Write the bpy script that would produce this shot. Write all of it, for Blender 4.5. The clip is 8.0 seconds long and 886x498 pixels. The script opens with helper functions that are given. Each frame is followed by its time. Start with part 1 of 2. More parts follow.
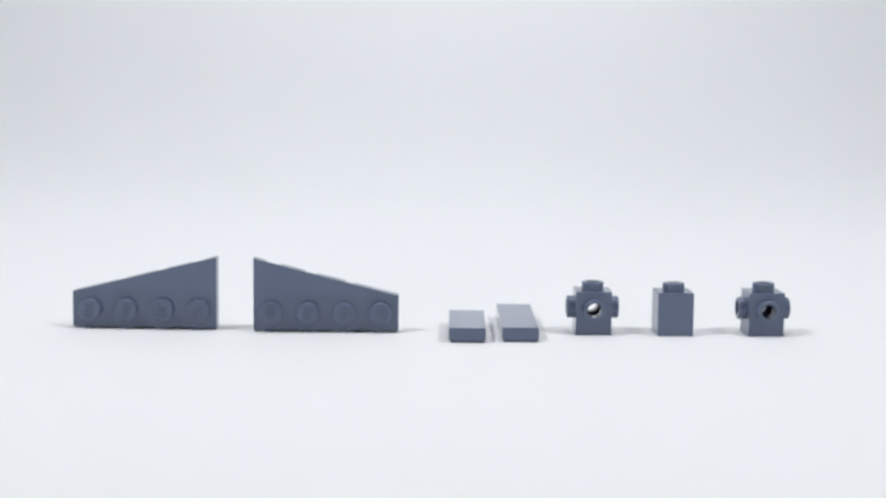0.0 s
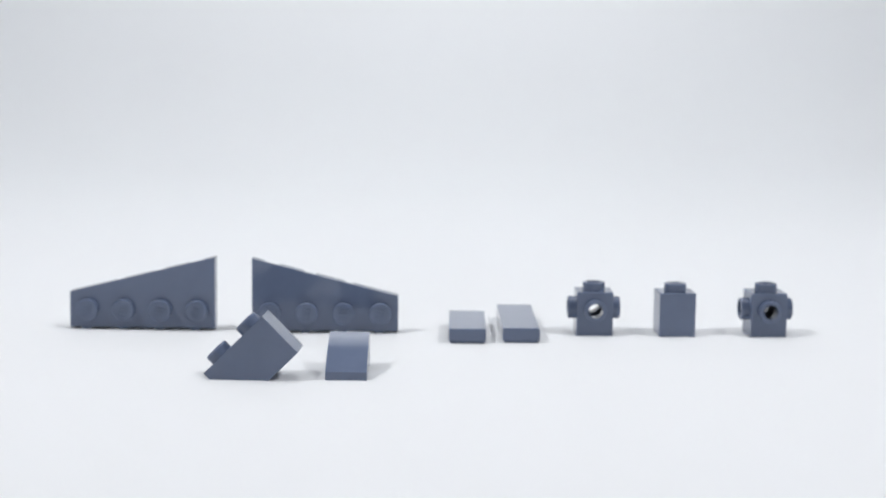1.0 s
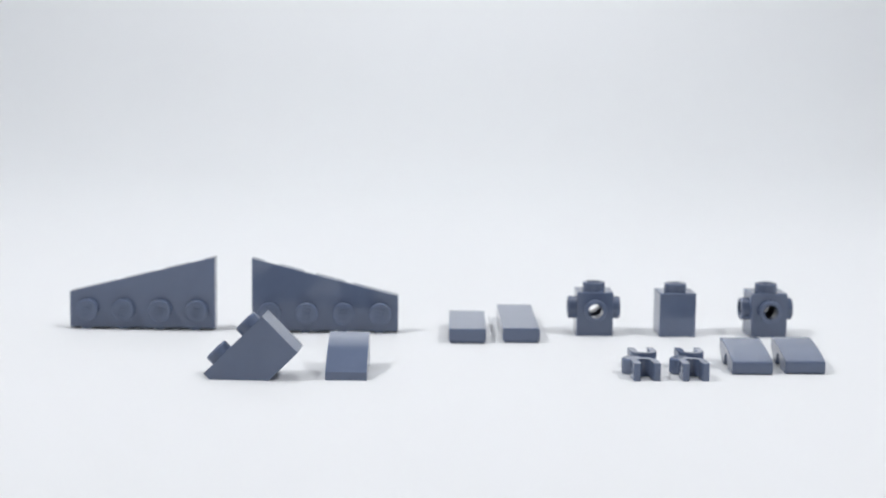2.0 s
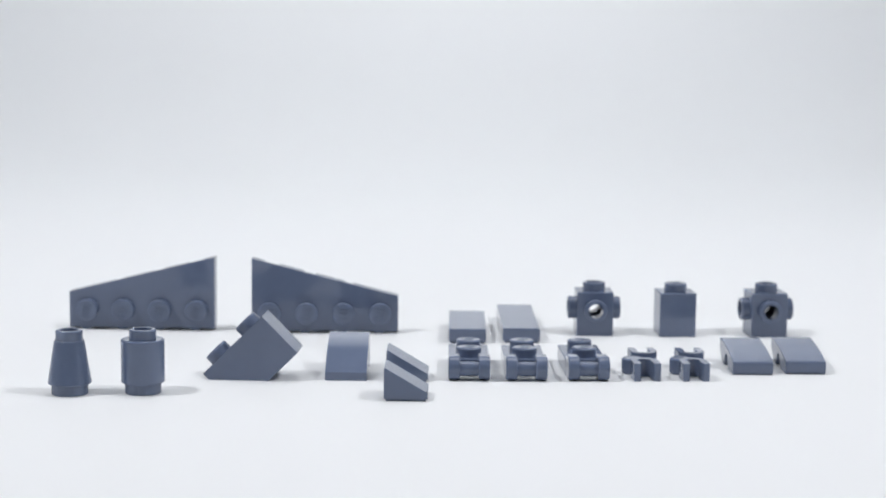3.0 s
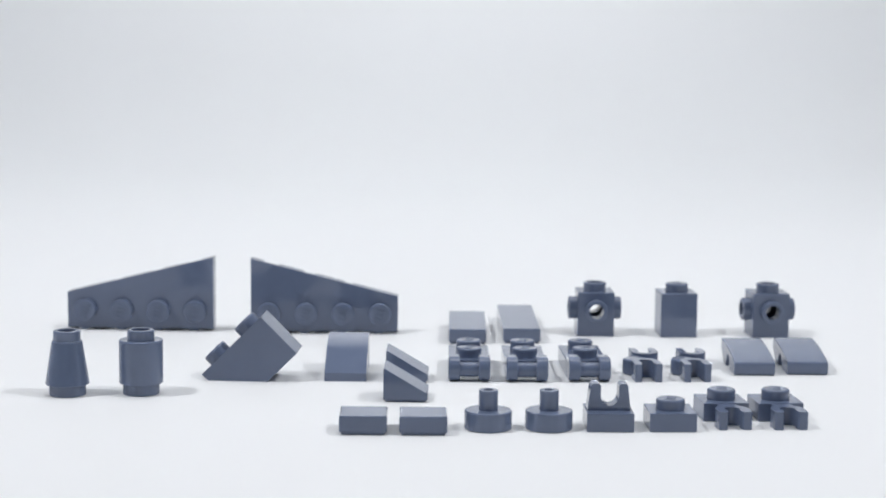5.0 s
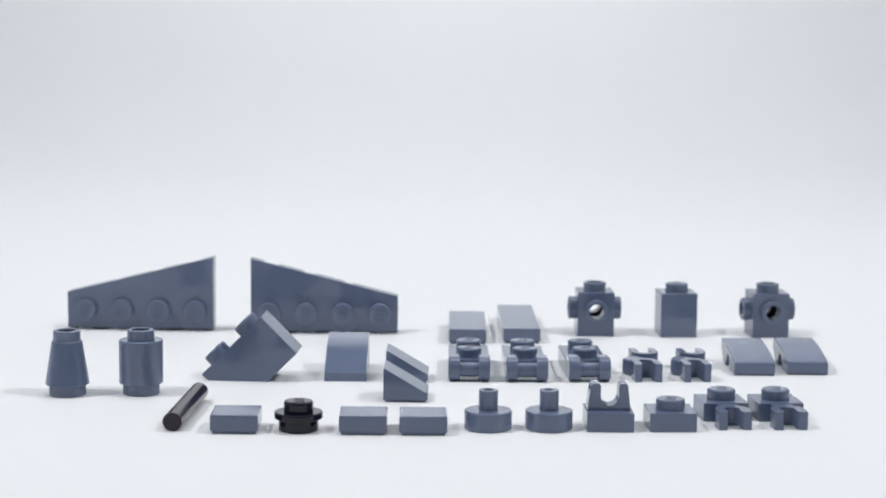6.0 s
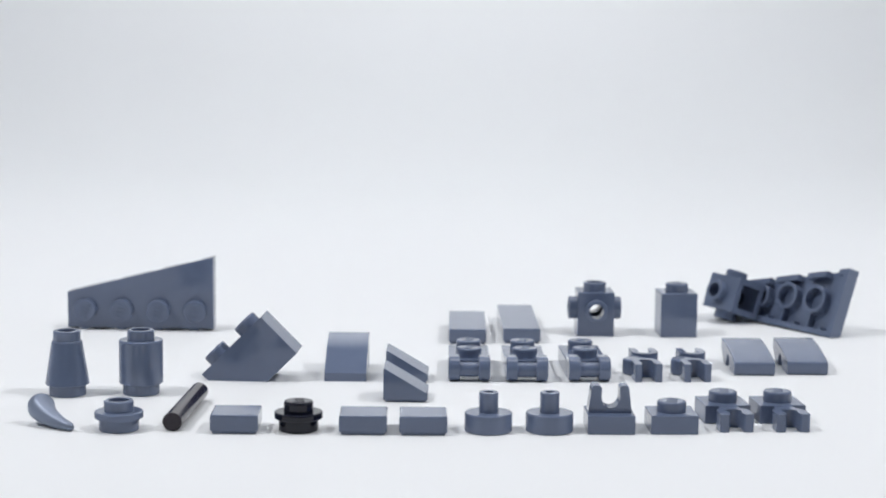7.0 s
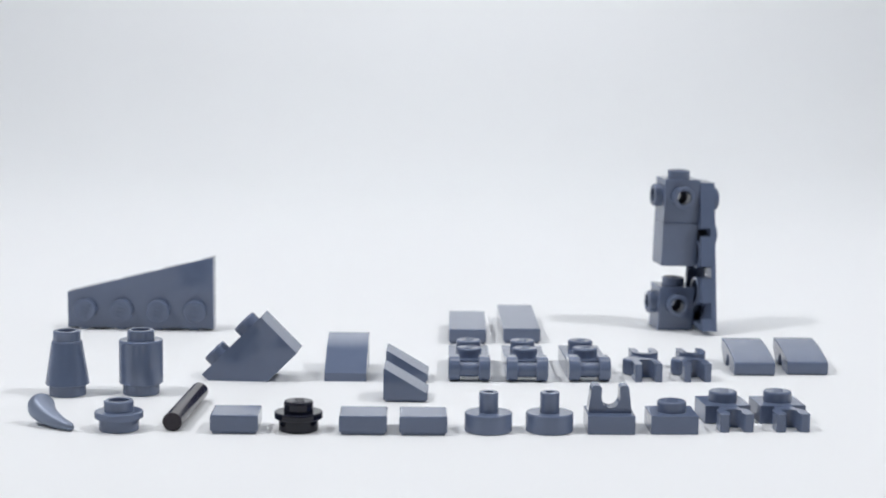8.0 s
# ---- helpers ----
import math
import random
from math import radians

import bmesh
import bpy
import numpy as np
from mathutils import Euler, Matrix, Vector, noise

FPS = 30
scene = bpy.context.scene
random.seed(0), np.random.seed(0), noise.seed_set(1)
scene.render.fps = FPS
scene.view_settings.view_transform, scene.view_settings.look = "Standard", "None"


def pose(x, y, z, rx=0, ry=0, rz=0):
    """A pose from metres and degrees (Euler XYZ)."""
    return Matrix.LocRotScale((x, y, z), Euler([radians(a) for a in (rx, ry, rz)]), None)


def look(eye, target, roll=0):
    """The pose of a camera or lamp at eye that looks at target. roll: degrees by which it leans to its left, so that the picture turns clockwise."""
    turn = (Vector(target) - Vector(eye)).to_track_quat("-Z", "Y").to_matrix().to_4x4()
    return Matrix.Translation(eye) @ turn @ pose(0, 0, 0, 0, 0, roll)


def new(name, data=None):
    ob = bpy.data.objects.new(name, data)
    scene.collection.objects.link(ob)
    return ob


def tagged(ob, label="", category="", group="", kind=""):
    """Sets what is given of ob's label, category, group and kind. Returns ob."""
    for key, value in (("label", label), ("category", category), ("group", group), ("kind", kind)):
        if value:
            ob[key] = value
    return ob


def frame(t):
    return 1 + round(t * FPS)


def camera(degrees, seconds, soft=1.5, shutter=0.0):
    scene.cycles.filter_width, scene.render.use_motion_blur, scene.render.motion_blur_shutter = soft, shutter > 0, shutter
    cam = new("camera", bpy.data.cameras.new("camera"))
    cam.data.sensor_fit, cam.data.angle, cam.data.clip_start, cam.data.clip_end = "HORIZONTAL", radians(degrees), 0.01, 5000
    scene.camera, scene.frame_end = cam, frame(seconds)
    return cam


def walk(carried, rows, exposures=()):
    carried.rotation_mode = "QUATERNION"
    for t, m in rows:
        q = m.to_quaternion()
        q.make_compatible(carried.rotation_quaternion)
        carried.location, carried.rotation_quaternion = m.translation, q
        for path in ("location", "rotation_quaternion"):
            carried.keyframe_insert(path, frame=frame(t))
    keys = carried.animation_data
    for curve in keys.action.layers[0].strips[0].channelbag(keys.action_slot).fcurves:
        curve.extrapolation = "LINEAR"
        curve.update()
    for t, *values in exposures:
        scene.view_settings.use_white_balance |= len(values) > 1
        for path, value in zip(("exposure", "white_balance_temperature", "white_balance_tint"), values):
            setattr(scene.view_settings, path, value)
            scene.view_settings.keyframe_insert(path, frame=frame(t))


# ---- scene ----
cam = camera(28.207, 8.0, soft=1.8)
EYE_Z, TILT, LEAN = 0.06887, 7.478, 0.672


def eye(forward):
    """The camera's pose, the tripod head slid forward by that many metres."""
    c, s = math.cos(radians(TILT)), math.sin(radians(TILT))
    p = Vector((0, forward * c, EYE_Z - forward * s))
    return look(p, p + Vector((0, c, -s)), LEAN)


walk(cam, [(0.0, eye(0)), (4 / 30, eye(0)), (5 / 30, eye(0.0029)), (1.7, eye(0.0029)), (2.9, eye(0.0034)),
           (103 / 30, eye(0.0034)), (104 / 30, eye(0.0053)), (8.0, eye(0.0053))])
cam.data.dof.use_dof = True
cam.data.dof.focus_distance = 0.312
cam.data.dof.aperture_fstop = 33

# ---- light: a pale light tent; softboxes at both sides and overhead, and two gridded fills added for the backdrop ----
scene.view_settings.exposure = 0.0
world = bpy.data.worlds.new("studio_air")
scene.world = world
world.use_nodes = True
world.node_tree.nodes["Background"].inputs[0].default_value = (0.88, 0.93, 1.0, 1)
world.node_tree.nodes["Background"].inputs[1].default_value = 0.25


def softbox(name, spot, aim, size, watts, tint, spread=140):
    lamp = bpy.data.lights.new(name, "AREA")
    lamp.shape, lamp.size, lamp.size_y = "RECTANGLE", size[0], size[1]
    lamp.energy, lamp.color, lamp.spread = watts, tint, radians(spread)
    ob = new(name, lamp)
    ob.matrix_world = look(spot, aim)
    return ob


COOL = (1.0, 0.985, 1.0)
softbox("softbox_west", (-0.43, 0.20, 0.62), (0.0, 0.36, 0.0), (0.05, 0.05), 1.27, COOL)
softbox("softbox_east", (0.45, 0.20, 0.62), (0.0, 0.36, 0.0), (0.05, 0.05), 1.17, COOL)
softbox("softbox_top", (0.0, 0.52, 0.95), (0.0, 0.50, 0.0), (0.60, 0.40), 1.98, COOL, 160)
# unseen fill, added to brighten the high backdrop that the glossy tops mirror
softbox("backdrop_fill", (0.0, 0.40, 0.80), (0.0, 1.04, 0.50), (0.16, 0.16), 1.0, COOL, 62)
# unseen fill, added so the paper fades from a bright middle to dim corners
softbox("pool_fill", (0.0, 0.45, 0.75), (0.0, 0.80, 0.03), (0.16, 0.16), 0.10, (0.97, 0.98, 1.0), 58)


# ---- materials ----
def material(name):
    m = bpy.data.materials.new(name)
    m.use_nodes = True
    return m, m.node_tree, m.node_tree.nodes["Principled BSDF"]


def link(nt, a, b):
    nt.links.new(a, b)


def node(nt, kind, **inputs):
    n = nt.nodes.new(kind)
    for k, val in inputs.items():
        n.inputs[k.replace("_", " ")].default_value = val
    return n


def plastic(name, low, high, rough, smear=0.06):
    """Moulded ABS: slight colour drift, finger smears in the gloss, a faint orange-peel surface."""
    m, nt, p = material(name)
    geo = nt.nodes.new("ShaderNodeTexCoord")
    info = nt.nodes.new("ShaderNodeObjectInfo")
    big = node(nt, "ShaderNodeTexNoise", Scale=140.0, Detail=4.0, Roughness=0.6)
    fine = node(nt, "ShaderNodeTexNoise", Scale=1500.0, Detail=2.0)
    for n in (big, fine):
        link(nt, geo.outputs["Object"], n.inputs["Vector"])
    ramp = nt.nodes.new("ShaderNodeValToRGB")
    ramp.color_ramp.elements[0].position, ramp.color_ramp.elements[0].color = 0.3, (*low, 1)
    ramp.color_ramp.elements[1].position, ramp.color_ramp.elements[1].color = 0.7, (*high, 1)
    mix = node(nt, "ShaderNodeMath")
    mix.operation = "MULTIPLY_ADD"
    mix.inputs[1].default_value, mix.inputs[2].default_value = 0.25, 0.0
    link(nt, info.outputs["Random"], mix.inputs[0])
    add = node(nt, "ShaderNodeMath")
    link(nt, mix.outputs[0], add.inputs[0])
    scale = node(nt, "ShaderNodeMath")
    scale.operation = "MULTIPLY"
    scale.inputs[1].default_value = 0.75
    link(nt, big.outputs[0], scale.inputs[0])
    link(nt, scale.outputs[0], add.inputs[1])
    link(nt, add.outputs[0], ramp.inputs[0])
    link(nt, ramp.outputs[0], p.inputs["Base Color"])
    r = nt.nodes.new("ShaderNodeMapRange")
    r.inputs[1].default_value, r.inputs[2].default_value = 0.35, 0.7
    r.inputs[3].default_value, r.inputs[4].default_value = rough, rough + smear
    link(nt, big.outputs[0], r.inputs[0])
    link(nt, r.outputs[0], p.inputs["Roughness"])
    bump = node(nt, "ShaderNodeBump", Strength=0.01, Distance=0.00001)
    link(nt, fine.outputs[0], bump.inputs["Height"])
    link(nt, bump.outputs[0], p.inputs["Normal"])
    p.inputs["IOR"].default_value = 1.53
    return m


GREY = plastic("blue_grey_plastic", (0.120, 0.154, 0.238), (0.134, 0.171, 0.262), 0.05, 0.05)
SATIN = plastic("satin_grey_plastic", (0.185, 0.222, 0.300), (0.212, 0.252, 0.335), 0.40, 0.08)
SATIN.node_tree.nodes["Principled BSDF"].inputs["Metallic"].default_value = 0.35
BLACK = plastic("black_plastic", (0.003, 0.004, 0.012), (0.005, 0.006, 0.017), 0.06)
DARK = plastic("brownish_black_plastic", (0.011, 0.007, 0.013), (0.016, 0.010, 0.018), 0.12)

for dark in (BLACK, DARK):
    dark.node_tree.nodes["Principled BSDF"].inputs["Specular IOR Level"].default_value = 0.35


def paper(name, colour, amount):
    m, nt, p = material(name)
    geo = nt.nodes.new("ShaderNodeTexCoord")
    a = node(nt, "ShaderNodeTexNoise", Scale=3.0, Detail=3.0)
    b = node(nt, "ShaderNodeTexNoise", Scale=900.0, Detail=3.0)
    for n in (a, b):
        link(nt, geo.outputs["Object"], n.inputs["Vector"])
    ramp = nt.nodes.new("ShaderNodeValToRGB")
    ramp.color_ramp.elements[0].position, ramp.color_ramp.elements[1].position = 0.3, 0.7
    ramp.color_ramp.elements[0].color = (*[c * (1 - amount) for c in colour], 1)
    ramp.color_ramp.elements[1].color = (*colour, 1)
    link(nt, a.outputs[0], ramp.inputs[0])
    link(nt, ramp.outputs[0], p.inputs["Base Color"])
    bump = node(nt, "ShaderNodeBump", Strength=0.08, Distance=0.00008)
    link(nt, b.outputs[0], bump.inputs["Height"])
    link(nt, bump.outputs[0], p.inputs["Normal"])
    p.inputs["Roughness"].default_value = 0.75
    p.inputs["Specular IOR Level"].default_value = 0.25
    return m


PAPER = paper("white_paper", (0.80, 0.82, 0.83), 0.02)
CLOTH = paper("grey_cloth", (0.20, 0.21, 0.23), 0.06)
# blue put into the unseen cloth so that its bounced light cools the shade
TENT = paper("bluish_tent_cloth", (0.705, 0.755, 0.81), 0.04)


# ---- mesh tools: all shapes are given in millimetres ----
def finish(name, bm, mat, angle=16):
    bmesh.ops.recalc_face_normals(bm, faces=bm.faces)
    bmesh.ops.scale(bm, vec=(0.001, 0.001, 0.001), verts=bm.verts)
    me = bpy.data.meshes.new(name)
    bm.to_mesh(me)
    bm.free()
    me.materials.append(mat)
    for f in me.polygons:
        f.use_smooth = True
    me.set_sharp_from_angle(angle=radians(angle))
    return me


def part(name, bm, mat, parent, label="", angle=16):
    """Links a bmesh as one mesh object under a thing or a part."""
    ob = new(name, finish(name, bm, mat, angle))
    ob.parent = parent
    if label:
        tagged(ob, label=label)
    return ob


def thing(name, label, category, group=""):
    e = new(name)
    e.empty_display_size = 0.004
    return tagged(e, label=label, category=category, group=group)


def merge(*meshes):
    """Several bmeshes as one."""
    out = bmesh.new()
    for b in meshes:
        tmp = bpy.data.meshes.new("tmp")
        b.to_mesh(tmp)
        b.free()
        out.from_mesh(tmp)
        bpy.data.meshes.remove(tmp)
    return out


def moved(bm, m):
    bmesh.ops.transform(bm, matrix=m, verts=bm.verts)
    return bm


def soften(bm, width, angle=40, segments=2):
    edges = [e for e in bm.edges if len(e.link_faces) == 2 and e.calc_face_angle(0) > radians(angle)]
    if width > 0:
        bmesh.ops.bevel(bm, geom=edges, offset=width, segments=segments, profile=0.5, affect="EDGES", clamp_overlap=True)
    return bm


def block(x0, x1, y0, y1, z0, z1, bevel=0.14):
    bm = bmesh.new()
    bmesh.ops.create_cube(bm, size=1)
    for v in bm.verts:
        v.co = Vector((x1 if v.co.x > 0 else x0, y1 if v.co.y > 0 else y0, z1 if v.co.z > 0 else z0))
    return soften(bm, bevel)


def lathe(profile, segments=48):
    """Turns a profile of (radius, height) round the z axis; radius 0 closes it."""
    bm = bmesh.new()
    rings = []
    for r, z in profile:
        if r == 0:
            rings.append([bm.verts.new((0, 0, z))])
        else:
            rings.append([bm.verts.new((r * math.cos(2 * math.pi * k / segments), r * math.sin(2 * math.pi * k / segments), z)) for k in range(segments)])
    for a, b in zip(rings, rings[1:]):
        for k in range(segments):
            j = (k + 1) % segments
            if len(a) == 1 and len(b) > 1:
                bm.faces.new((a[0], b[k], b[j]))
            elif len(b) == 1 and len(a) > 1:
                bm.faces.new((a[k], a[j], b[0]))
            elif len(a) > 1:
                bm.faces.new((a[k], a[j], b[j], b[k]))
    return bm


def rod(r, length, bevel=0.15, segments=32):
    """A round rod along z from 0, with softened ends."""
    b = bevel
    return lathe([(0, 0), (r - b, 0), (r, b), (r, length - b), (r - b, length), (0, length)], segments)


def prism(outline, depth, bevel=0.14, start=0.0):
    """An outline of (x, z) pushed along +y."""
    bm = bmesh.new()
    front = [bm.verts.new((x, start, z)) for x, z in outline]
    back = [bm.verts.new((x, start + depth, z)) for x, z in outline]
    bm.faces.new(front)
    bm.faces.new(list(reversed(back)))
    n = len(outline)
    for k in range(n):
        j = (k + 1) % n
        bm.faces.new((front[j], front[k], back[k], back[j]))
    return soften(bm, bevel)


def slab(outline, z0, z1, bevel=0.12):
    """An outline of (x, y) raised from z0 to z1."""
    bm = prism([(x, y) for x, y in outline], z1 - z0, bevel)
    return moved(bm, Matrix(((1, 0, 0, 0), (0, 0, 1, 0), (0, 1, 0, z0), (0, 0, 0, 1))))


def rim(r, z, b, down=False):
    """Points of a rounded outer rim of radius r at height z, rounding b, from the side to the face."""
    arc = [(r - b + b * math.cos(a), z - b + b * math.sin(a)) for a in [math.radians(d) for d in (0, 22.5, 45, 67.5, 90)]]
    pts = [(r, z - b - 0.03)] + arc + [(r - b - 0.03, z)]
    return [(x, 2 * z - y) for x, y in reversed(pts)] if down else pts


def stud_mesh(hole=0.0, height=1.8, r=2.45):
    if hole:
        return lathe([(r, -0.1)] + rim(r, height, 0.3) + [(hole + 0.08, height), (hole, height - 0.08), (hole, -0.6), (0, -0.6)], 40)
    return lathe([(r, -0.1)] + rim(r, height, 0.40) + [(0, height)], 40)


def add_stud(parent, m, hole=0.0, mat=None, relief=0.06):
    """A stud at the pose m (metres), with a worn raised mark on its top."""
    mat = mat or GREY
    s = part("stud", stud_mesh(hole), mat, parent, angle=30)
    s.matrix_basis = m
    if not hole:
        turn = -14 if relief > 0.1 else 76
        bars = [moved(block(-1.62 + 0.86 * k, -1.2 + 0.86 * k, -0.95, 0.85, 1.74, 1.8 + relief, 0.4 * relief), pose(0, 0, 0, 0, 0, turn)) for k in range(4)]
        bars.append(moved(block(-1.5, 1.4, 0.6, 0.95, 1.74, 1.79 + relief, 0.4 * relief), pose(0, 0, 0, 0, 0, turn)))
        part("raised_mark", merge(*bars), mat, s, "worn raised mark on the stud")
    return s


def mm(x, y, z, rx=0, ry=0, rz=0):
    return pose(x * 0.001, y * 0.001, z * 0.001, rx, ry, rz)


# ---- the setting: a white paper sweep inside a cloth tent ----
def sweep():
    """One sheet of paper: flat under the bricks, then curving up into the background."""
    bm = bmesh.new()
    line = [(-0.55, 0.0), (0.0, 0.0), (0.30, 0.0), (0.50, 0.0), (0.70, 0.0)]
    r, y0 = 0.30, 0.74
    line += [(y0 + r * math.sin(radians(a)), r - r * math.cos(radians(a))) for a in range(0, 91, 5)]
    line += [(y0 + r, 0.8), (y0 + r, 1.05)]
    rows = []
    for y, z in line:
        rows.append([bm.verts.new((x * 1000, y * 1000, z * 1000)) for x in (-0.75, -0.4, 0.0, 0.4, 0.75)])
    for a, b in zip(rows, rows[1:]):
        for k in range(4):
            bm.faces.new((a[k], a[k + 1], b[k + 1], b[k]))
    ext = bmesh.ops.extrude_face_region(bm, geom=list(bm.faces))
    for v in ext["geom"]:
        if isinstance(v, bmesh.types.BMVert):
            v.co += Vector((0, 2.0 if v.co.z > 300 else 0, -2.0 if v.co.z < 700 else 0))
    me = finish("backdrop", bm, PAPER, 60)
    return tagged(new("backdrop", me), "seamless white paper sweep curving up behind the bricks", "backdrop", kind="structure")


def wall(name, x0, x1, y0, y1, z0, z1, mat, label):
    me = finish(name, block(x0 * 1000, x1 * 1000, y0 * 1000, y1 * 1000, z0 * 1000, z1 * 1000, 0), mat)
    return tagged(new(name, me), label, "wall", kind="structure")


sweep()
wall("wall_west", -0.80, -0.78, -0.62, 1.06, -0.03, 1.12, TENT, "plain bluish cloth side of the light tent")
wall("wall_east", 0.78, 0.80, -0.62, 1.06, -0.03, 1.12, TENT, "plain bluish cloth side of the light tent")
wall("wall_north", -0.80, 0.80, 1.06, 1.08, -0.03, 1.12, TENT, "plain bluish cloth back of the light tent")
wall("wall_south", -0.80, 0.80, -0.64, -0.62, -0.03, 1.12, CLOTH, "plain grey cloth wall behind the camera")
wall("ceiling", -0.80, 0.80, -0.64, 1.08, 1.12, 1.14, TENT, "plain bluish cloth roof of the light tent")
wall("floor", -0.80, 0.80, -0.64, 1.08, -0.05, -0.03, CLOTH, "plain grey table top under the paper")


# ---- the pieces; each stands on z = 0, its front edge's middle at the origin unless said ----
def wedge_plate(name, label, wide):
    """Wedge plate, straight edge on y = 0, underside on z = 0. wide: -1 or 1, the x side of the broad end."""
    e = thing(name, label, "toy brick", "wedge plates")
    hi, lo = 15.8, 7.8
    a, b = (hi, lo) if wide < 0 else (lo, hi)
    out = [(-15.9, 0), (15.9, 0), (15.9, b), (-15.9, a)]

    def at(x):
        return a + (b - a) * (x + 15.9) / 31.8
    t = 1.3
    part("plate", slab(out, 2.1, 3.2, 0.12), GREY, e)
    part("wall", block(-15.9, 15.9, 0, t, 0, 2.15, 0.1), GREY, e)
    for x0, x1 in ((-15.9, -15.9 + t), (15.9 - t, 15.9)):
        part("wall", slab([(x0, t - 0.05), (x1, t - 0.05), (x1, at(x1) - 0.04), (x0, at(x0) - 0.04)], 0.01, 2.15, 0.1), GREY, e)
    # the slanting side wall is broken by three gaps
    for u0, u1 in ((0.02, 2.6), (6.0, 11.2), (13.8, 20.2), (22.0, 31.78)):
        x0, x1 = sorted((wide * (15.9 - u0), wide * (15.9 - u1)))
        part("wall", slab([(x0, at(x0) - t), (x1, at(x1) - t), (x1, at(x1)), (x0, at(x0))], 0, 2.15, 0.08), GREY, e)
    for x in (8.0 * wide, 0.0, -8.0 * wide):
        part("rib", block(x - 0.35, x + 0.35, t - 0.05, 4.2, 0.35, 2.15, 0.05), GREY, e)
    for x, y, r in ((8.2 * wide, 7.7, 3.2), (0.0, 7.2, 3.1), (-7.6 * wide, 6.0, 2.6)):
        part("tube", moved(lathe([(r, 2.15), (r, 0.1), (r - 0.1, 0), (r - 0.75, 0), (r - 0.8, 0.1), (r - 0.8, 2.12), (0, 2.12)], 32), Matrix.Translation((x, y, 0))), GREY, e)
    for x in (-12, -4, 4, 12):
        part("rib", block(x - 0.4, x + 0.4, t - 0.1, t + 0.6, 0.3, 2.15, 0.08), GREY, e)
        part("foot", block(x - 1.3, x + 0.7, -0.4, 0.05, 1.4, 3.3, 0.06), GREY, e)
    for x in (-12, -4, 4, 12):
        add_stud(e, mm(x, 4, 3.2, 0, 0, 90 if wide > 0 else -90), relief=0.2)
    return e


def tile(name, label, deep, group):
    e = thing(name, label, "toy brick", group)
    part("tile_top", block(-3.95, 3.95, 0, deep, 0.45, 3.2, 0.24), GREY, e)
    part("base", block(-3.6, 3.6, 0.35, deep - 0.35, 0, 0.6, 0.05), GREY, e)
    return e


def holed_body(size, height, zc, r):
    """A hollow square body with a round hole in each of its four sides."""
    bm = bmesh.new()
    n, h, q = 32, size / 2, 2.7

    def side(turn, reach):
        m = Matrix.Rotation(turn, 4, "Z")

        def v(x, y, z):
            return bm.verts.new(m @ Vector((x, y, z)))
        corner = [v(-h, -h, 0), v(h, -h, 0), v(h, -h, height), v(-h, -h, height)]
        ang = [2 * math.pi * (k + 0.5) / n - 3 * math.pi / 4 for k in range(n)]
        ring = [v(r * math.cos(a), -h, zc + r * math.sin(a)) for a in ang]
        deep = [v(r * math.cos(a), -h + reach, zc + r * math.sin(a)) for a in ang]
        sq = []
        for a in ang:
            s = q / max(abs(math.cos(a)), abs(math.sin(a)))
            sq.append(v(s * math.cos(a), -h, zc + s * math.sin(a)))
        for k in range(n):
            j = (k + 1) % n
            bm.faces.new((ring[k], ring[j], sq[j], sq[k]))
            bm.faces.new((ring[j], ring[k], deep[k], deep[j]))
        for k in range(4):
            some = sq[k * 8:k * 8 + 8]
            bm.faces.new((corner[k], corner[(k + 1) % 4], *reversed(some)))
            bm.faces.new((corner[(k + 1) % 4], sq[(k * 8 + 8) % n], sq[k * 8 + 7]))
        wall_in = []
        for a in ang:
            s = (h - reach) / max(abs(math.cos(a)), abs(math.sin(a)))
            wall_in.append(v(s * math.cos(a), -h + reach, zc + s * math.sin(a)))
        for k in range(n):
            j = (k + 1) % n
            bm.faces.new((deep[j], deep[k], wall_in[k], wall_in[j]))
    for k in range(4):
        side(k * math.pi / 2, 1.25)
    c = h - 1.25
    square = ((-1, -1), (1, -1), (1, 1), (-1, 1))
    bm.faces.new([bm.verts.new((x * c, y * c, zc + c)) for x, y in square])
    # the underside is open into the hollow
    out = [bm.verts.new((x * h, y * h, 0)) for x, y in square]
    low = [bm.verts.new((x * c, y * c, 0)) for x, y in square]
    up = [bm.verts.new((x * c, y * c, zc - c)) for x, y in square]
    for k in range(4):
        j = (k + 1) % 4
        bm.faces.new((out[k], out[j], low[j], low[k]))
        bm.faces.new((low[k], low[j], up[j], up[k]))
    bm.faces.new([bm.verts.new((x * h, y * h, height)) for x, y in square])
    bmesh.ops.remove_doubles(bm, verts=bm.verts, dist=0.001)
    rim = [e for e in bm.edges if e.calc_length() > 7 and len(e.link_faces) == 2]
    bmesh.ops.bevel(bm, geom=rim, offset=0.14, segments=2, profile=0.5, affect="EDGES")
    return bm


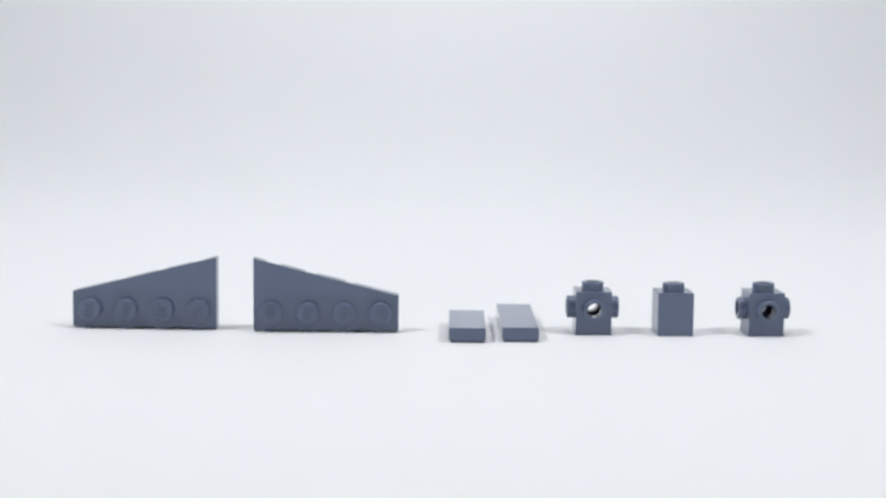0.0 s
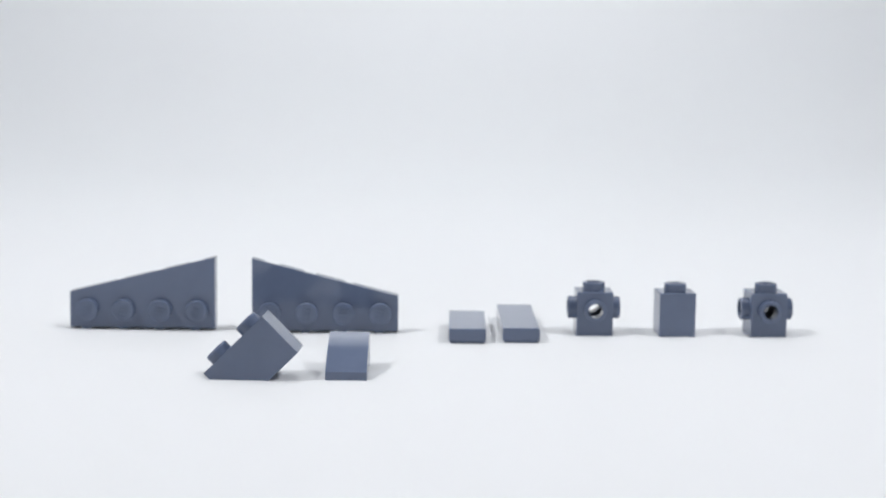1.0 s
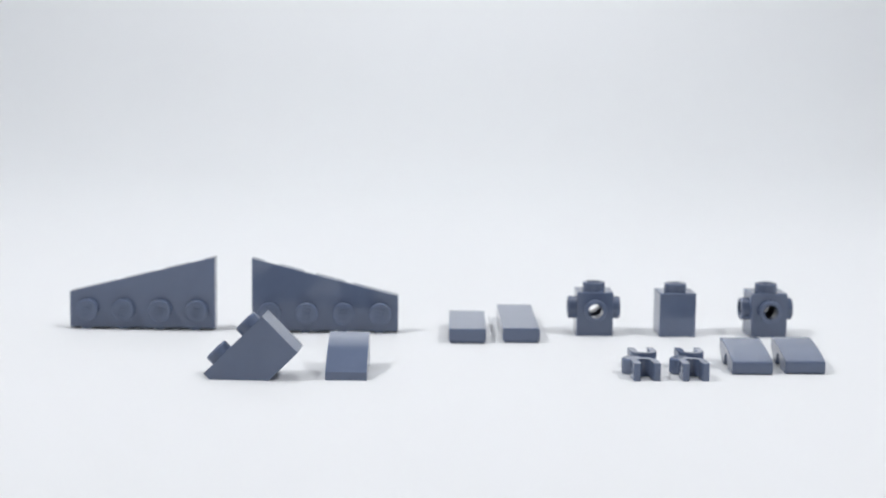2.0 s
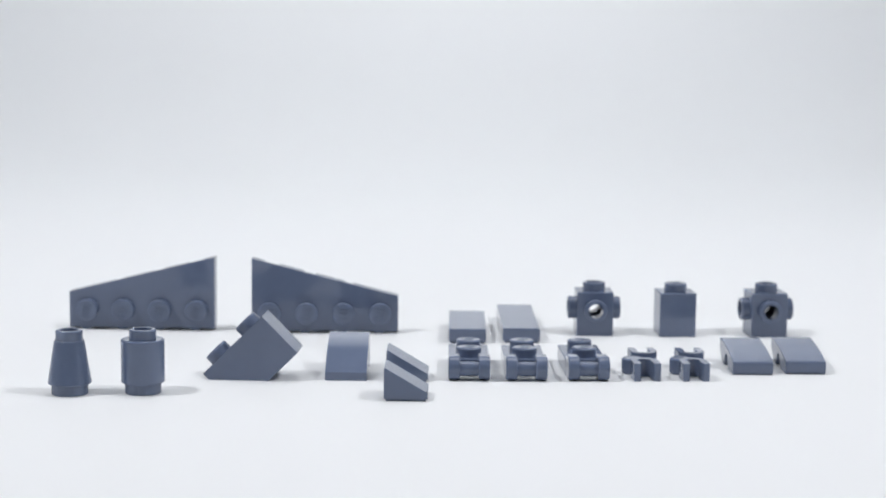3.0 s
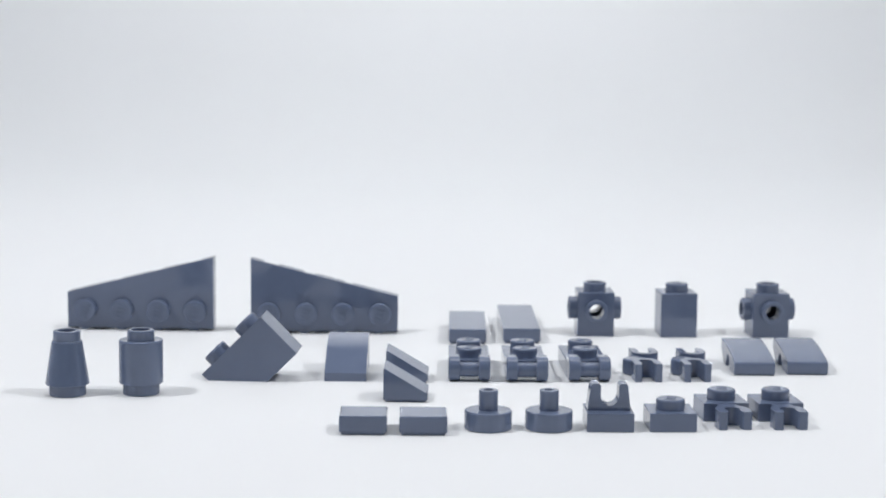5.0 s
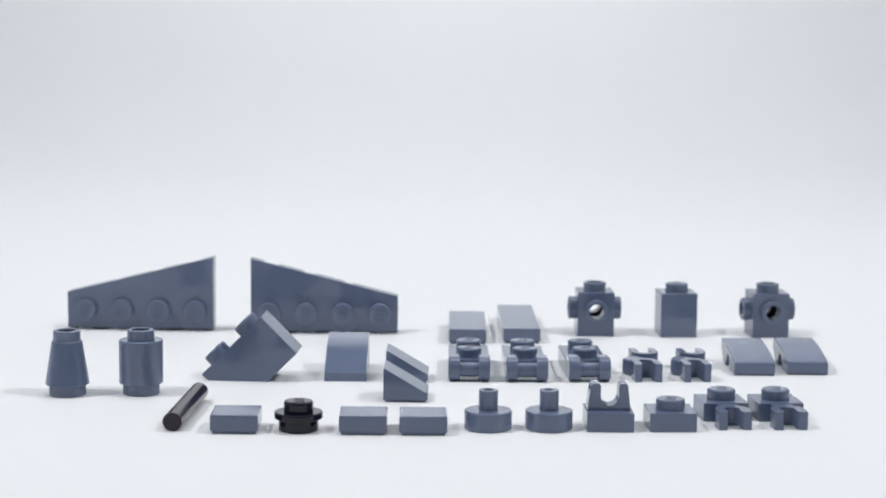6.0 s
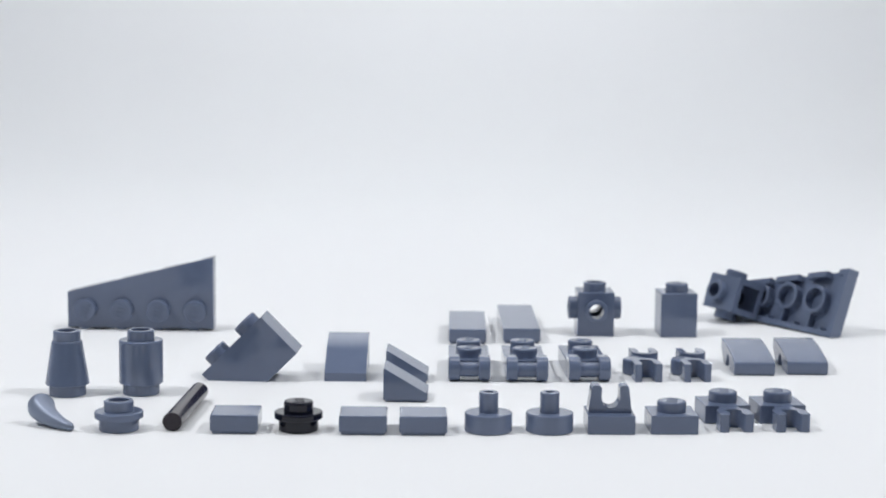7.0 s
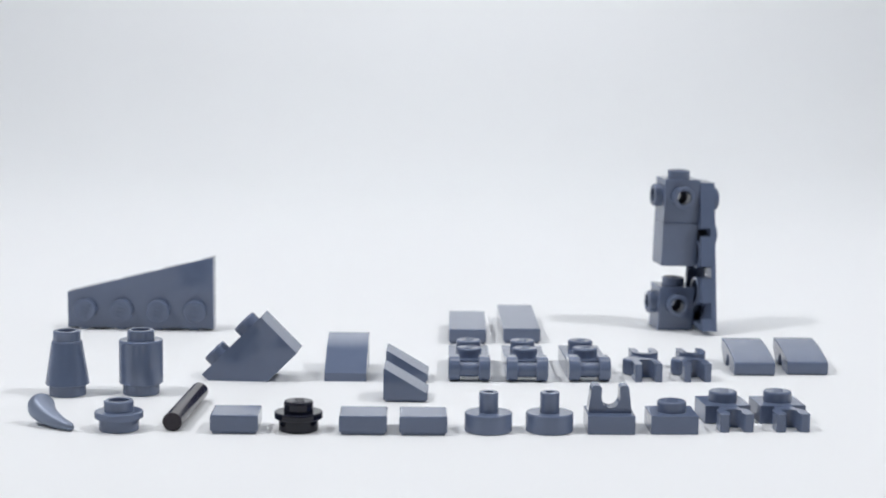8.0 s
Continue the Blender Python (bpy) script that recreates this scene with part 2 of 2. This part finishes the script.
def side_stud_brick(label):
    """1 x 1 brick with a hollow stud on each of its four sides; the origin is the middle of its base."""
    e = thing("side_stud_brick", label, "toy brick", "bricks with studs on four sides")
    part("body", holed_body(7.9, 9.6, 5.7, 1.55), GREY, e)
    ring = lambda: lathe([(2.45, -0.1)] + rim(2.45, 1.76, 0.3) + [(1.63, 1.76), (1.55, 1.68), (1.55, -0.1)], 40)
    for k in range(4):
        s = part("stud", ring(), GREY, e, angle=30)
        s.matrix_basis = pose(0, 0, 0, 0, 0, 90 * k) @ mm(0, -3.95, 5.7, 90, 0, 0)
    add_stud(e, mm(0, 0, 9.6), hole=1.55)
    return e


def plain_brick():
    e = thing("plain_brick", "plain blue-grey one-stud plastic brick standing on white paper", "toy brick")
    part("body", block(-3.95, 3.95, -3.95, 3.95, 0, 9.6, 0.14), GREY, e)
    add_stud(e, mm(0, 0, 9.6))
    return e


def curve_points(y0, z0, y1, z1, n=12):
    """A quarter bow that starts steep at the low front end and lies flat at the back."""
    pts = []
    for k in range(n + 1):
        a = math.pi / 2 * k / n
        pts.append((y1 - (y1 - y0) * math.cos(a), z0 + (z1 - z0) * math.sin(a)))
    return pts


def curved_slope(label):
    """Curved slope, two studs deep, rising to the back, with an arched recess near its tall end."""
    e = thing("curved_slope", label, "toy brick", "curved slopes")
    outline = [(0, 0), (0, 1.6)]
    outline += [(y, z) for y, z in [(15.8 * k / 14, 1.6 + 5.0 * math.sin(math.pi / 2 * (k / 14))) for k in range(1, 15)]]
    outline += [(15.8, 0), (13.6, 0), (12.9, 4.9), (11.2, 4.9), (9.8, 0)]
    bm = moved(prism(outline, 7.9, 0.12), Matrix(((0, 1, 0, -3.95), (1, 0, 0, 0), (0, 0, 1, 0), (0, 0, 0, 1))))
    part("body", bm, GREY, e)
    return e


def bowed_slope(label):
    """Low bowed slope with a thick front lip and an arched recess under its back."""
    e = thing("bowed_slope", label, "toy brick", "bowed slopes")
    top = [(0.55 - 0.55 * math.cos(a), 2.1 + 0.6 * math.sin(a)) for a in [math.radians(d) for d in range(0, 61, 12)]]
    top += [(15.8 * k / 16, 2.55 + 2.05 * math.sin(math.pi / 2 * (k / 16)) ** 0.9) for k in range(1, 17)]
    outline = [(0, 0.45)] + top + [(15.8, 2.5), (12.4, 0.0), (10.2, 0), (8.8, 2.5), (7.0, 2.5), (5.6, 0), (0.4, 0), (0.4, 0.45)]
    bm = moved(prism(outline, 7.9, 0.0), Matrix(((0, 1, 0, -3.95), (1, 0, 0, 0), (0, 0, 1, 0), (0, 0, 0, 1))))
    side = [ed for ed in bm.edges if len(ed.link_faces) == 2 and ed.calc_face_angle(0) > radians(80) and abs(ed.verts[0].co.x - ed.verts[1].co.x) < 0.01]
    bmesh.ops.bevel(bm, geom=side, offset=0.16, segments=2, profile=0.5, affect="EDGES", clamp_overlap=True)
    part("body", bm, GREY, e, angle=20)
    return e


def inverted_slope():
    """Inverted slope, tipped over so that it rests on its slanted side."""
    e = thing("inverted_slope", "blue-grey inverted slope brick lying tipped on its slant", "toy brick")
    tip = pose(0, 0, 0, 0, -45, 0)
    outline = [(0, 8.0), (8, 0), (15.8, 0), (15.8, 9.6), (0, 9.6)]
    low = (tip @ Vector((0, 0, 8.0)))
    shift = Matrix.Translation((-low.x, 0, -low.z)) @ tip
    part("body", moved(prism(outline, 7.9, 0.12), shift), GREY, e)
    lift = Matrix.Diagonal((0.001, 0.001, 0.001, 1)) @ shift @ Matrix.Diagonal((1000, 1000, 1000, 1))
    for x in (4, 12):
        add_stud(e, lift @ mm(x, 3.95, 9.6))
    return e


def small_slope(label):
    e = thing("small_slope", label, "toy brick", "small slopes")
    part("body", prism([(-3.95, 0.45), (3.95, 0.45), (3.95, 1.6), (-3.6, 6.0), (-3.95, 6.0)], 7.9, 0.12), GREY, e)
    part("base", block(-3.6, 3.6, 0.35, 7.55, 0, 0.6, 0.05), GREY, e)
    return e


def handle_plate(label):
    """1 x 2 plate with a bar handle in front; y = 0 is the front of the handle."""
    e = thing("handle_plate", label, "toy brick", "plates with a bar handle")
    part("plate", block(-3.95, 3.95, 6.0, 21.8, 0, 3.2, 0.12), GREY, e)
    for x in (-3.95, 1.75):
        arm = merge(moved(rod(2.3, 2.2, 0.2, 32), Matrix(((0, 0, 1, x), (0, 1, 0, 2.3), (-1, 0, 0, 2.32), (0, 0, 0, 1)))),
                    block(x + 0.02, x + 2.18, 2.2, 6.1, 0.15, 4.35, 0.12))
        part("arm", arm, GREY, e)
    part("bar", moved(rod(1.4, 3.7, 0.02, 28), Matrix(((0, 0, 1, -1.85), (0, 1, 0, 2.2), (-1, 0, 0, 2.15), (0, 0, 0, 1)))), GREY, e)
    for y in (10.0, 18.0):
        add_stud(e, mm(0, y, 3.2))
    return e


def c_outline(r_out, r_in, gap, n=20):
    """A C that opens to -y."""
    a0 = -math.pi / 2 + gap
    angles = [a0 + (2 * math.pi - 2 * gap) * k / n for k in range(n + 1)]
    return [(r_out * math.cos(a), r_out * math.sin(a)) for a in angles] + [(r_in * math.cos(a), r_in * math.sin(a)) for a in reversed(angles)]


def fork_outline(w, deep, wall_t):
    """A C-shaped clip with a round back and flared prong tips, opening to -y; its back lies on y = 0."""
    o, i = w / 2, w / 2 - wall_t
    ang = [math.radians(d) for d in range(0, 181, 15)]
    outer = [(o * math.cos(a), -o + o * math.sin(a)) for a in ang]
    inner = [((i + 0.1) * math.cos(a), -o + i * math.sin(a)) for a in reversed(ang)]
    left = [(-o + 0.1, -deep + 0.9), (-o + 0.05, -deep + 0.25), (-o + 0.35, -deep), (-o + wall_t - 0.15, -deep), (-i + 0.05, -deep + 0.35), (-i + 0.2, -o - 0.9)]
    return outer + left + inner + [(-x, y) for x, y in reversed(left)]


def double_clip(label):
    """Two C-shaped clips back to back with a round boss between; y = 0 is the front tips."""
    e = thing("double_clip", label, "toy brick", "double clips")
    fork = lambda: moved(slab(fork_outline(5.3, 6.2, 1.35), 0, 3.45, 0.22), Matrix.Translation((0, 3.1, 0)))
    part("clip", moved(fork(), Matrix.Translation((-0.1, 3.1, 0)) @ pose(0, 0, 0, 0, 0, 5)), GREY, e)
    part("clip", moved(fork(), Matrix.Translation((0.7, 13.7, 0)) @ pose(0, 0, 0, 0, 0, 184)), GREY, e)
    part("web", block(-1.6, 1.7, 5.5, 11.2, 0.3, 2.7, 0.1), GREY, e)
    part("boss", moved(rod(2.1, 3.1, 0.3), Matrix.Translation((-2.0, 7.9, 0))), GREY, e)
    return e


def cone():
    e = thing("cone_brick", "small blue-grey plastic cone with a hollow top", "toy brick")
    part("body", lathe([(0, 0), (3.2, 0), (3.3, 0.1), (3.3, 2.0), (3.85, 2.0), (3.95, 2.15), (2.76, 9.6)] + rim(2.72, 9.95, 0.3) + [(0, 9.95)]), GREY, e, angle=30)
    add_stud(e, mm(0, 0, 9.95), hole=1.6)
    return e


def round_brick():
    e = thing("round_brick", "round blue-grey one-stud brick with a narrow foot", "toy brick")
    part("body", lathe([(0, 0), (3.2, 0), (3.3, 0.1), (3.3, 2.0), (3.85, 2.0), (3.97, 2.12)] + rim(3.97, 9.95, 0.34) + [(0, 9.95)]), GREY, e, angle=30)
    add_stud(e, mm(0, 0, 9.95), hole=1.6)
    return e


def round_plate(name, label, mat, hole):
    e = thing(name, label, "toy brick", "round plates")
    part("foot", lathe([(0, 0), (3.2, 0), (3.3, 0.1), (3.3, 2.1), (0, 2.1)]), mat, e)
    part("flange", lathe([(3.2, 2.05), (3.9, 2.05), (4.03, 2.18)] + rim(4.03, 3.2, 0.28) + [(0, 3.2)]), mat, e, angle=30)
    add_stud(e, mm(0, 0, 3.2), hole=hole, mat=mat)
    return e


def pin_tile(label):
    e = thing("pin_tile", label, "toy brick", "round tiles with a pin")
    part("disc", lathe([(0, 0), (3.85, 0), (4.0, 0.15)] + rim(4.0, 3.2, 0.28) + [(0, 3.2)]), GREY, e, angle=30)
    part("pin", lathe([(1.62, 3.15)] + rim(1.62, 6.6, 0.18) + [(0.85, 6.6), (0.78, 6.5), (0.78, 4.0), (0, 4.0)], 32), GREY, e, angle=30)
    return e


def clip_tile():
    """1 x 1 tile that carries an upright U-shaped clip."""
    e = thing("clip_tile", "blue-grey square tile with an upright U-shaped clip", "toy brick")
    part("tile_top", block(-3.95, 3.95, 0, 7.9, 0, 3.2, 0.14), GREY, e)
    u = [(1.5 * math.cos(math.radians(a)) * 1.02, 5.8 + 1.75 * math.sin(math.radians(a))) for a in range(0, -181, -15)]
    outline = [(-3.75, 3.15), (3.55, 3.15), (3.05, 7.4), (2.75, 7.8), (1.85, 7.8), (1.5, 7.4)] + u + [(-1.5, 7.4), (-1.85, 7.8), (-2.9, 7.8), (-3.2, 7.4)]
    part("clip", prism(outline, 3.2, 0.12, 2.2), GREY, e)
    return e


def stud_plate():
    e = thing("stud_plate", "square blue-grey one-stud plate lying on white paper", "toy brick")
    part("plate", block(-3.95, 3.95, 0, 7.9, 0, 3.2, 0.12), GREY, e)
    add_stud(e, mm(0, 3.95, 3.2))
    return e


def clip_plate(label):
    """1 x 1 plate with a C-shaped clip that reaches out in front; y = 0 is the plate's front edge."""
    e = thing("clip_plate", label, "toy brick", "plates with a clip")
    part("plate", block(-3.95, 3.95, 0, 7.9, 0, 3.2, 0.12), GREY, e)
    part("clip", moved(slab(fork_outline(5.8, 5.5, 1.62), 0, 3.1, 0.2), Matrix.Translation((0.05, -0.9, 0))), GREY, e)
    part("neck", block(-1.7, 1.8, -1.5, 0.1, 0.0, 3.05, 0.08), GREY, e)
    add_stud(e, mm(0, 3.95, 3.2))
    return e


def horn():
    """A curved, tapering horn that lies on the paper; the origin is under its thick end."""
    e = thing("horn", "small curved blue-grey plastic horn lying on its side", "toy horn")
    bm = bmesh.new()
    steps, seg, rings = 22, 24, []
    for k in range(steps + 1):
        u = k / steps
        x = 6.4 * u ** 1.3 - 0.3 * (1 - u)
        y = -6.8 * u ** 0.75
        r = 0.68 + 1.78 * (1 - u) ** 1.15
        z = r + 0.6 * (1 - u) ** 2.2
        if k == 0:
            r *= 0.62
        if k == 1:
            r *= 0.93
        if k == steps:
            r *= 0.55
        d = Vector((8.3 * u ** 0.3, -5.1 * max(u, 0.05) ** -0.25, -1.0 * (1 - u))).normalized()
        s = d.cross(Vector((0, 0, 1))).normalized()
        t = s.cross(d)
        rings.append([bm.verts.new(Vector((x, y, z)) + s * r * math.cos(2 * math.pi * q / seg) + t * r * math.sin(2 * math.pi * q / seg)) for q in range(seg)])
    for a, b in zip(rings, rings[1:]):
        for q in range(seg):
            bm.faces.new((a[q], a[(q + 1) % seg], b[(q + 1) % seg], b[q]))
    bm.faces.new(rings[0])
    bm.faces.new(list(reversed(rings[-1])))
    part("horn_body", bm, SATIN, e, angle=45)
    return e


def bar():
    e = thing("bar", "glossy black plastic bar lying on white paper", "toy bar")
    part("shaft", moved(rod(1.6, 24.5, 0.12, 40), Matrix(((1, 0, 0, 0), (0, 0, 1, 0), (0, -1, 0, 1.6), (0, 0, 0, 1)))), DARK, e)
    return e


# ---- the pieces and where they stand (millimetres; turn in degrees) ----
wedge_west = wedge_plate("wedge_plate", "blue-grey wedge plate standing on its long edge", 1)
wedge_east = wedge_plate("wedge_plate", "blue-grey wedge plate with a hollow, tubed underside", -1)
long_tile_a = tile("long_tile", "flat blue-grey tile, three studs long, lying on paper", 23.8, "long tiles")
long_tile_b = tile("long_tile", "flat blue-grey tile, four studs long, lying on paper", 31.8, "long tiles")
four_a = side_stud_brick("blue-grey brick with hollow studs on four sides")
plain = plain_brick()
four_b = side_stud_brick("blue-grey brick with hollow studs on four sides")
curve = curved_slope("blue-grey curved slope brick rising away to its back")
tipped = inverted_slope()
bow_a = bowed_slope("low bowed blue-grey slope beside its twin")
bow_b = bowed_slope("low bowed blue-grey slope beside its twin")
clip_a = double_clip("small blue-grey double clip with a round boss")
clip_b = double_clip("small blue-grey double clip with a round boss")
handle_a = handle_plate("blue-grey two-stud plate with a bar handle")
handle_b = handle_plate("blue-grey two-stud plate with a bar handle")
handle_c = handle_plate("blue-grey two-stud plate with a bar handle, turned slightly")
slope_a = small_slope("small blue-grey slope standing before its twin")
slope_b = small_slope("small blue-grey slope standing behind its twin")
cone_a = cone()
round_a = round_brick()
clip_plate_a = clip_plate("blue-grey one-stud plate with a clip in front")
clip_plate_b = clip_plate("blue-grey one-stud plate with a clip in front")
plate_a = stud_plate()
clip_tile_a = clip_tile()
pin_a = pin_tile("round blue-grey tile with a hollow upright pin")
pin_b = pin_tile("round blue-grey tile with a hollow upright pin")
tile_c = tile("square_tile", "square blue-grey tile lying on white paper", 7.9, "square tiles")
tile_b = tile("square_tile", "square blue-grey tile lying on white paper", 7.9, "square tiles")
# the dark corner on top of tile_a is only the tipped slope mirrored
tile_a = tile("square_tile", "square blue-grey tile with a dark reflection on top", 7.9, "square tiles")
black_plate = round_plate("round_plate", "glossy black round one-stud plate", BLACK, 0.0)
grey_plate = round_plate("round_plate", "blue-grey round plate with a hollow stud", GREY, 1.6)
horn_a = horn()
bar_a = bar()


def motions():
    """Stop motion: pieces wait on the paper beside the shot and are set down one after another; then the first are joined."""
    step = 1 / 60
    nudge = 6.35

    def place(ob, m):
        walk(ob, [(0.0, m), (8.0, m)])

    def arrive(ob, m, t, wait, later=None):
        """Waits beside the shot till t, then stands at m; later: the pose after the front row is nudged."""
        x, y = wait
        off = Matrix.Translation((x * 0.001, y * 0.001, 0)) @ Matrix.Translation((0, 0, m.translation.z)) @ m.to_3x3().to_4x4()
        rows = [(0.0, off), (t - step, off), (t + step, m)]
        if later:
            rows += [(nudge - step, m), (nudge + step, later)]
        walk(ob, rows + [(8.0, later or m)])

    place(wedge_west, mm(-65.48, 386.65, 0.4, 90, 0, -1.63))
    place(long_tile_a, mm(5.38, 370.73, 0, 0, 0, -0.3))
    place(long_tile_b, mm(16.87, 372.22, 0, 0, 0, 0.72))

    arrive(curve, mm(-18.12, 331.3, 0, 0, 0, 0.3), 0.15, (135, 330))
    arrive(tipped, mm(-43.95, 330.7, 0, 0, 0, -3.0), 0.55, (150, 330))
    arrive(bow_a, mm(60.7, 341.0, 0, 0, 0, 0.7), 1.05, (135, 360))
    arrive(bow_b, mm(71.2, 342.2, 0, 0, 0, 0.0), 1.05, (150, 360))
    arrive(clip_a, mm(39.2, 333.8, 0, 0, 0, 0), 1.55, (135, 390))
    arrive(clip_b, mm(48.6, 334.3, 0, 0, 0, 0), 1.55, (150, 390))
    arrive(handle_a, mm(5.25, 331.3, 0, 0, 0, 0), 2.05, (170, 330))
    arrive(handle_b, mm(16.2, 331.5, 0, 0, 0, 0.8), 2.05, (185, 330))
    arrive(handle_c, mm(28.1, 332.3, 0, 0, 0, 2.0), 2.05, (200, 330))
    arrive(slope_a, mm(-6.4, 313.6, 0, 0, 0, -0.8), 2.45, (170, 370))
    arrive(slope_b, mm(-6.5, 330.6, 0, 0, 0, -0.8), 2.45, (185, 370))
    arrive(cone_a, mm(-67.4, 317.2, 0, 0, 0, 10), 2.95, (-150, 330))
    arrive(round_a, mm(-54.4, 318.9, 0, 0, 0, 0), 2.95, (-165, 330))

    def front(ob, x, y, turn, t, wait):
        late = mm(x, y, 0, 0, 0, turn)
        arrive(ob, mm(x, y + 1.7, 0, 0, 0, turn), t, wait, late)

    front(clip_plate_a, 48.9, 299.8, 5.0, 3.45, (215, 330))
    front(clip_plate_b, 58.4, 300.3, 5.0, 3.45, (215, 350))
    front(plate_a, 38.8, 291.3, 2.1, 3.95, (200, 370))
    front(clip_tile_a, 28.25, 290.7, 1.0, 3.95, (215, 370))
    front(pin_a, 7.9, 292.9, 0, 4.45, (170, 400))
    front(pin_b, 18.1, 293.4, 0, 4.45, (185, 400))
    arrive(tile_c, mm(-2.89, 288.35, 0, 0, 0, 1.2), 4.95, (200, 400))
    arrive(tile_b, mm(-12.81, 288.2, 0, 0, 0, 1.0), 4.95, (215, 400))
    arrive(black_plate, mm(-23.65, 291.8, 0, 0, 0, 20), 5.45, (-180, 330))
    arrive(tile_a, mm(-33.95, 287.9, 0, 0, 0, 0.8), 5.45, (-195, 330))
    arrive(bar_a, mm(-44.3, 289.4, 0, 0, 0, -2.6), 5.85, (-210, 330))
    arrive(grey_plate, mm(-53.25, 290.6, 0), 6.35, (-165, 360))
    arrive(horn_a, mm(-66.9, 295.4, 0), 6.35, (-180, 360))

    # the joined pieces: poses of the wedge plate, and of each brick in the plate's own space
    turned = Matrix(((0, 0, 1, 0), (0, -1, 0, 0), (1, 0, 0, 0), (0, 0, 0, 1)))
    joint_b = Matrix.Translation((0.0069, 0.004, -0.00395)) @ turned
    joint_p = Matrix.Translation((-0.0027, 0.004, -0.00395)) @ turned
    joint_a = Matrix.Translation((-0.0170, 0.004, -0.00395)) @ turned

    def anchored(turn, local, spot):
        """A pose with that turn which brings the plate's own point local to spot (both in millimetres)."""
        m = turn.to_4x4()
        return Matrix.Translation(Vector(spot) * 0.001 - m @ (Vector(local) * 0.001)) @ m

    def spin(rx=0, ry=0, rz=0):
        return Euler([radians(a) for a in (rx, ry, rz)]).to_matrix()

    facing = Matrix(((-1, 0, 0), (0, 0, 1), (0, 1, 0)))
    first = anchored(spin(rz=-55) @ facing @ spin(rx=19) @ spin(rz=1.2), (-15.9, 0, 0), (84.2, 382.6, 0.2))
    second = anchored(spin(rz=-15) @ spin(rx=10) @ spin(rx=180), (-15.9, 15.8, 3.2), (44.1, 386.7, 0.1))
    upright = Matrix(((0, 0, 1), (0, -1, 0), (1, 0, 0)))
    third = anchored(spin(ry=1.5) @ spin(rz=8) @ upright, (-17.0, 4, -3.95), (51.1, 394.6, 0.1))

    def joined(ob, start, joint, times):
        """Stands at start, then follows the plate from the given poses on, turning in quick small steps."""
        rows, now = [(0.0, start)], start
        plate = None
        for t, pl in times:
            goal = pl @ joint
            rows.append((t - 0.05, now))
            for k in (1, 2):
                # a piece that is already on turns with the plate, a loose one by itself
                a, b = (plate, pl) if plate else (now, goal)
                p = (a if k == 1 else b).translation + Vector((0, 0, 0.012))
                mid = Matrix.Translation(p) @ a.to_quaternion().slerp(b.to_quaternion(), k / 3).to_matrix().to_4x4()
                rows.append((t - 0.05 + k / 30, mid @ joint if plate else mid))
            rows.append((t + 0.05, goal))
            now, plate = goal, pl
        if rows[-1][0] < 8.0:
            rows.append((8.0, now))
        walk(ob, rows)

    home = Matrix.Identity(4)
    joined(wedge_east, mm(-25.6, 385.16, 0.4, 90, 0, 1.81), home, [(6.75, first), (7.25, second), (7.75, third)])
    joined(four_b, mm(71.14, 386.92, 0, 0, 0, 4.11), joint_b, [(6.75, first), (7.25, second), (7.75, third)])
    joined(plain, mm(51.06, 385.74, 0, 0, 0, 3.15), joint_p, [(7.25, second), (7.75, third)])
    joined(four_a, mm(33.21, 386.05, 0, 0, 0, 0.95), joint_a, [(7.75, third)])


motions()
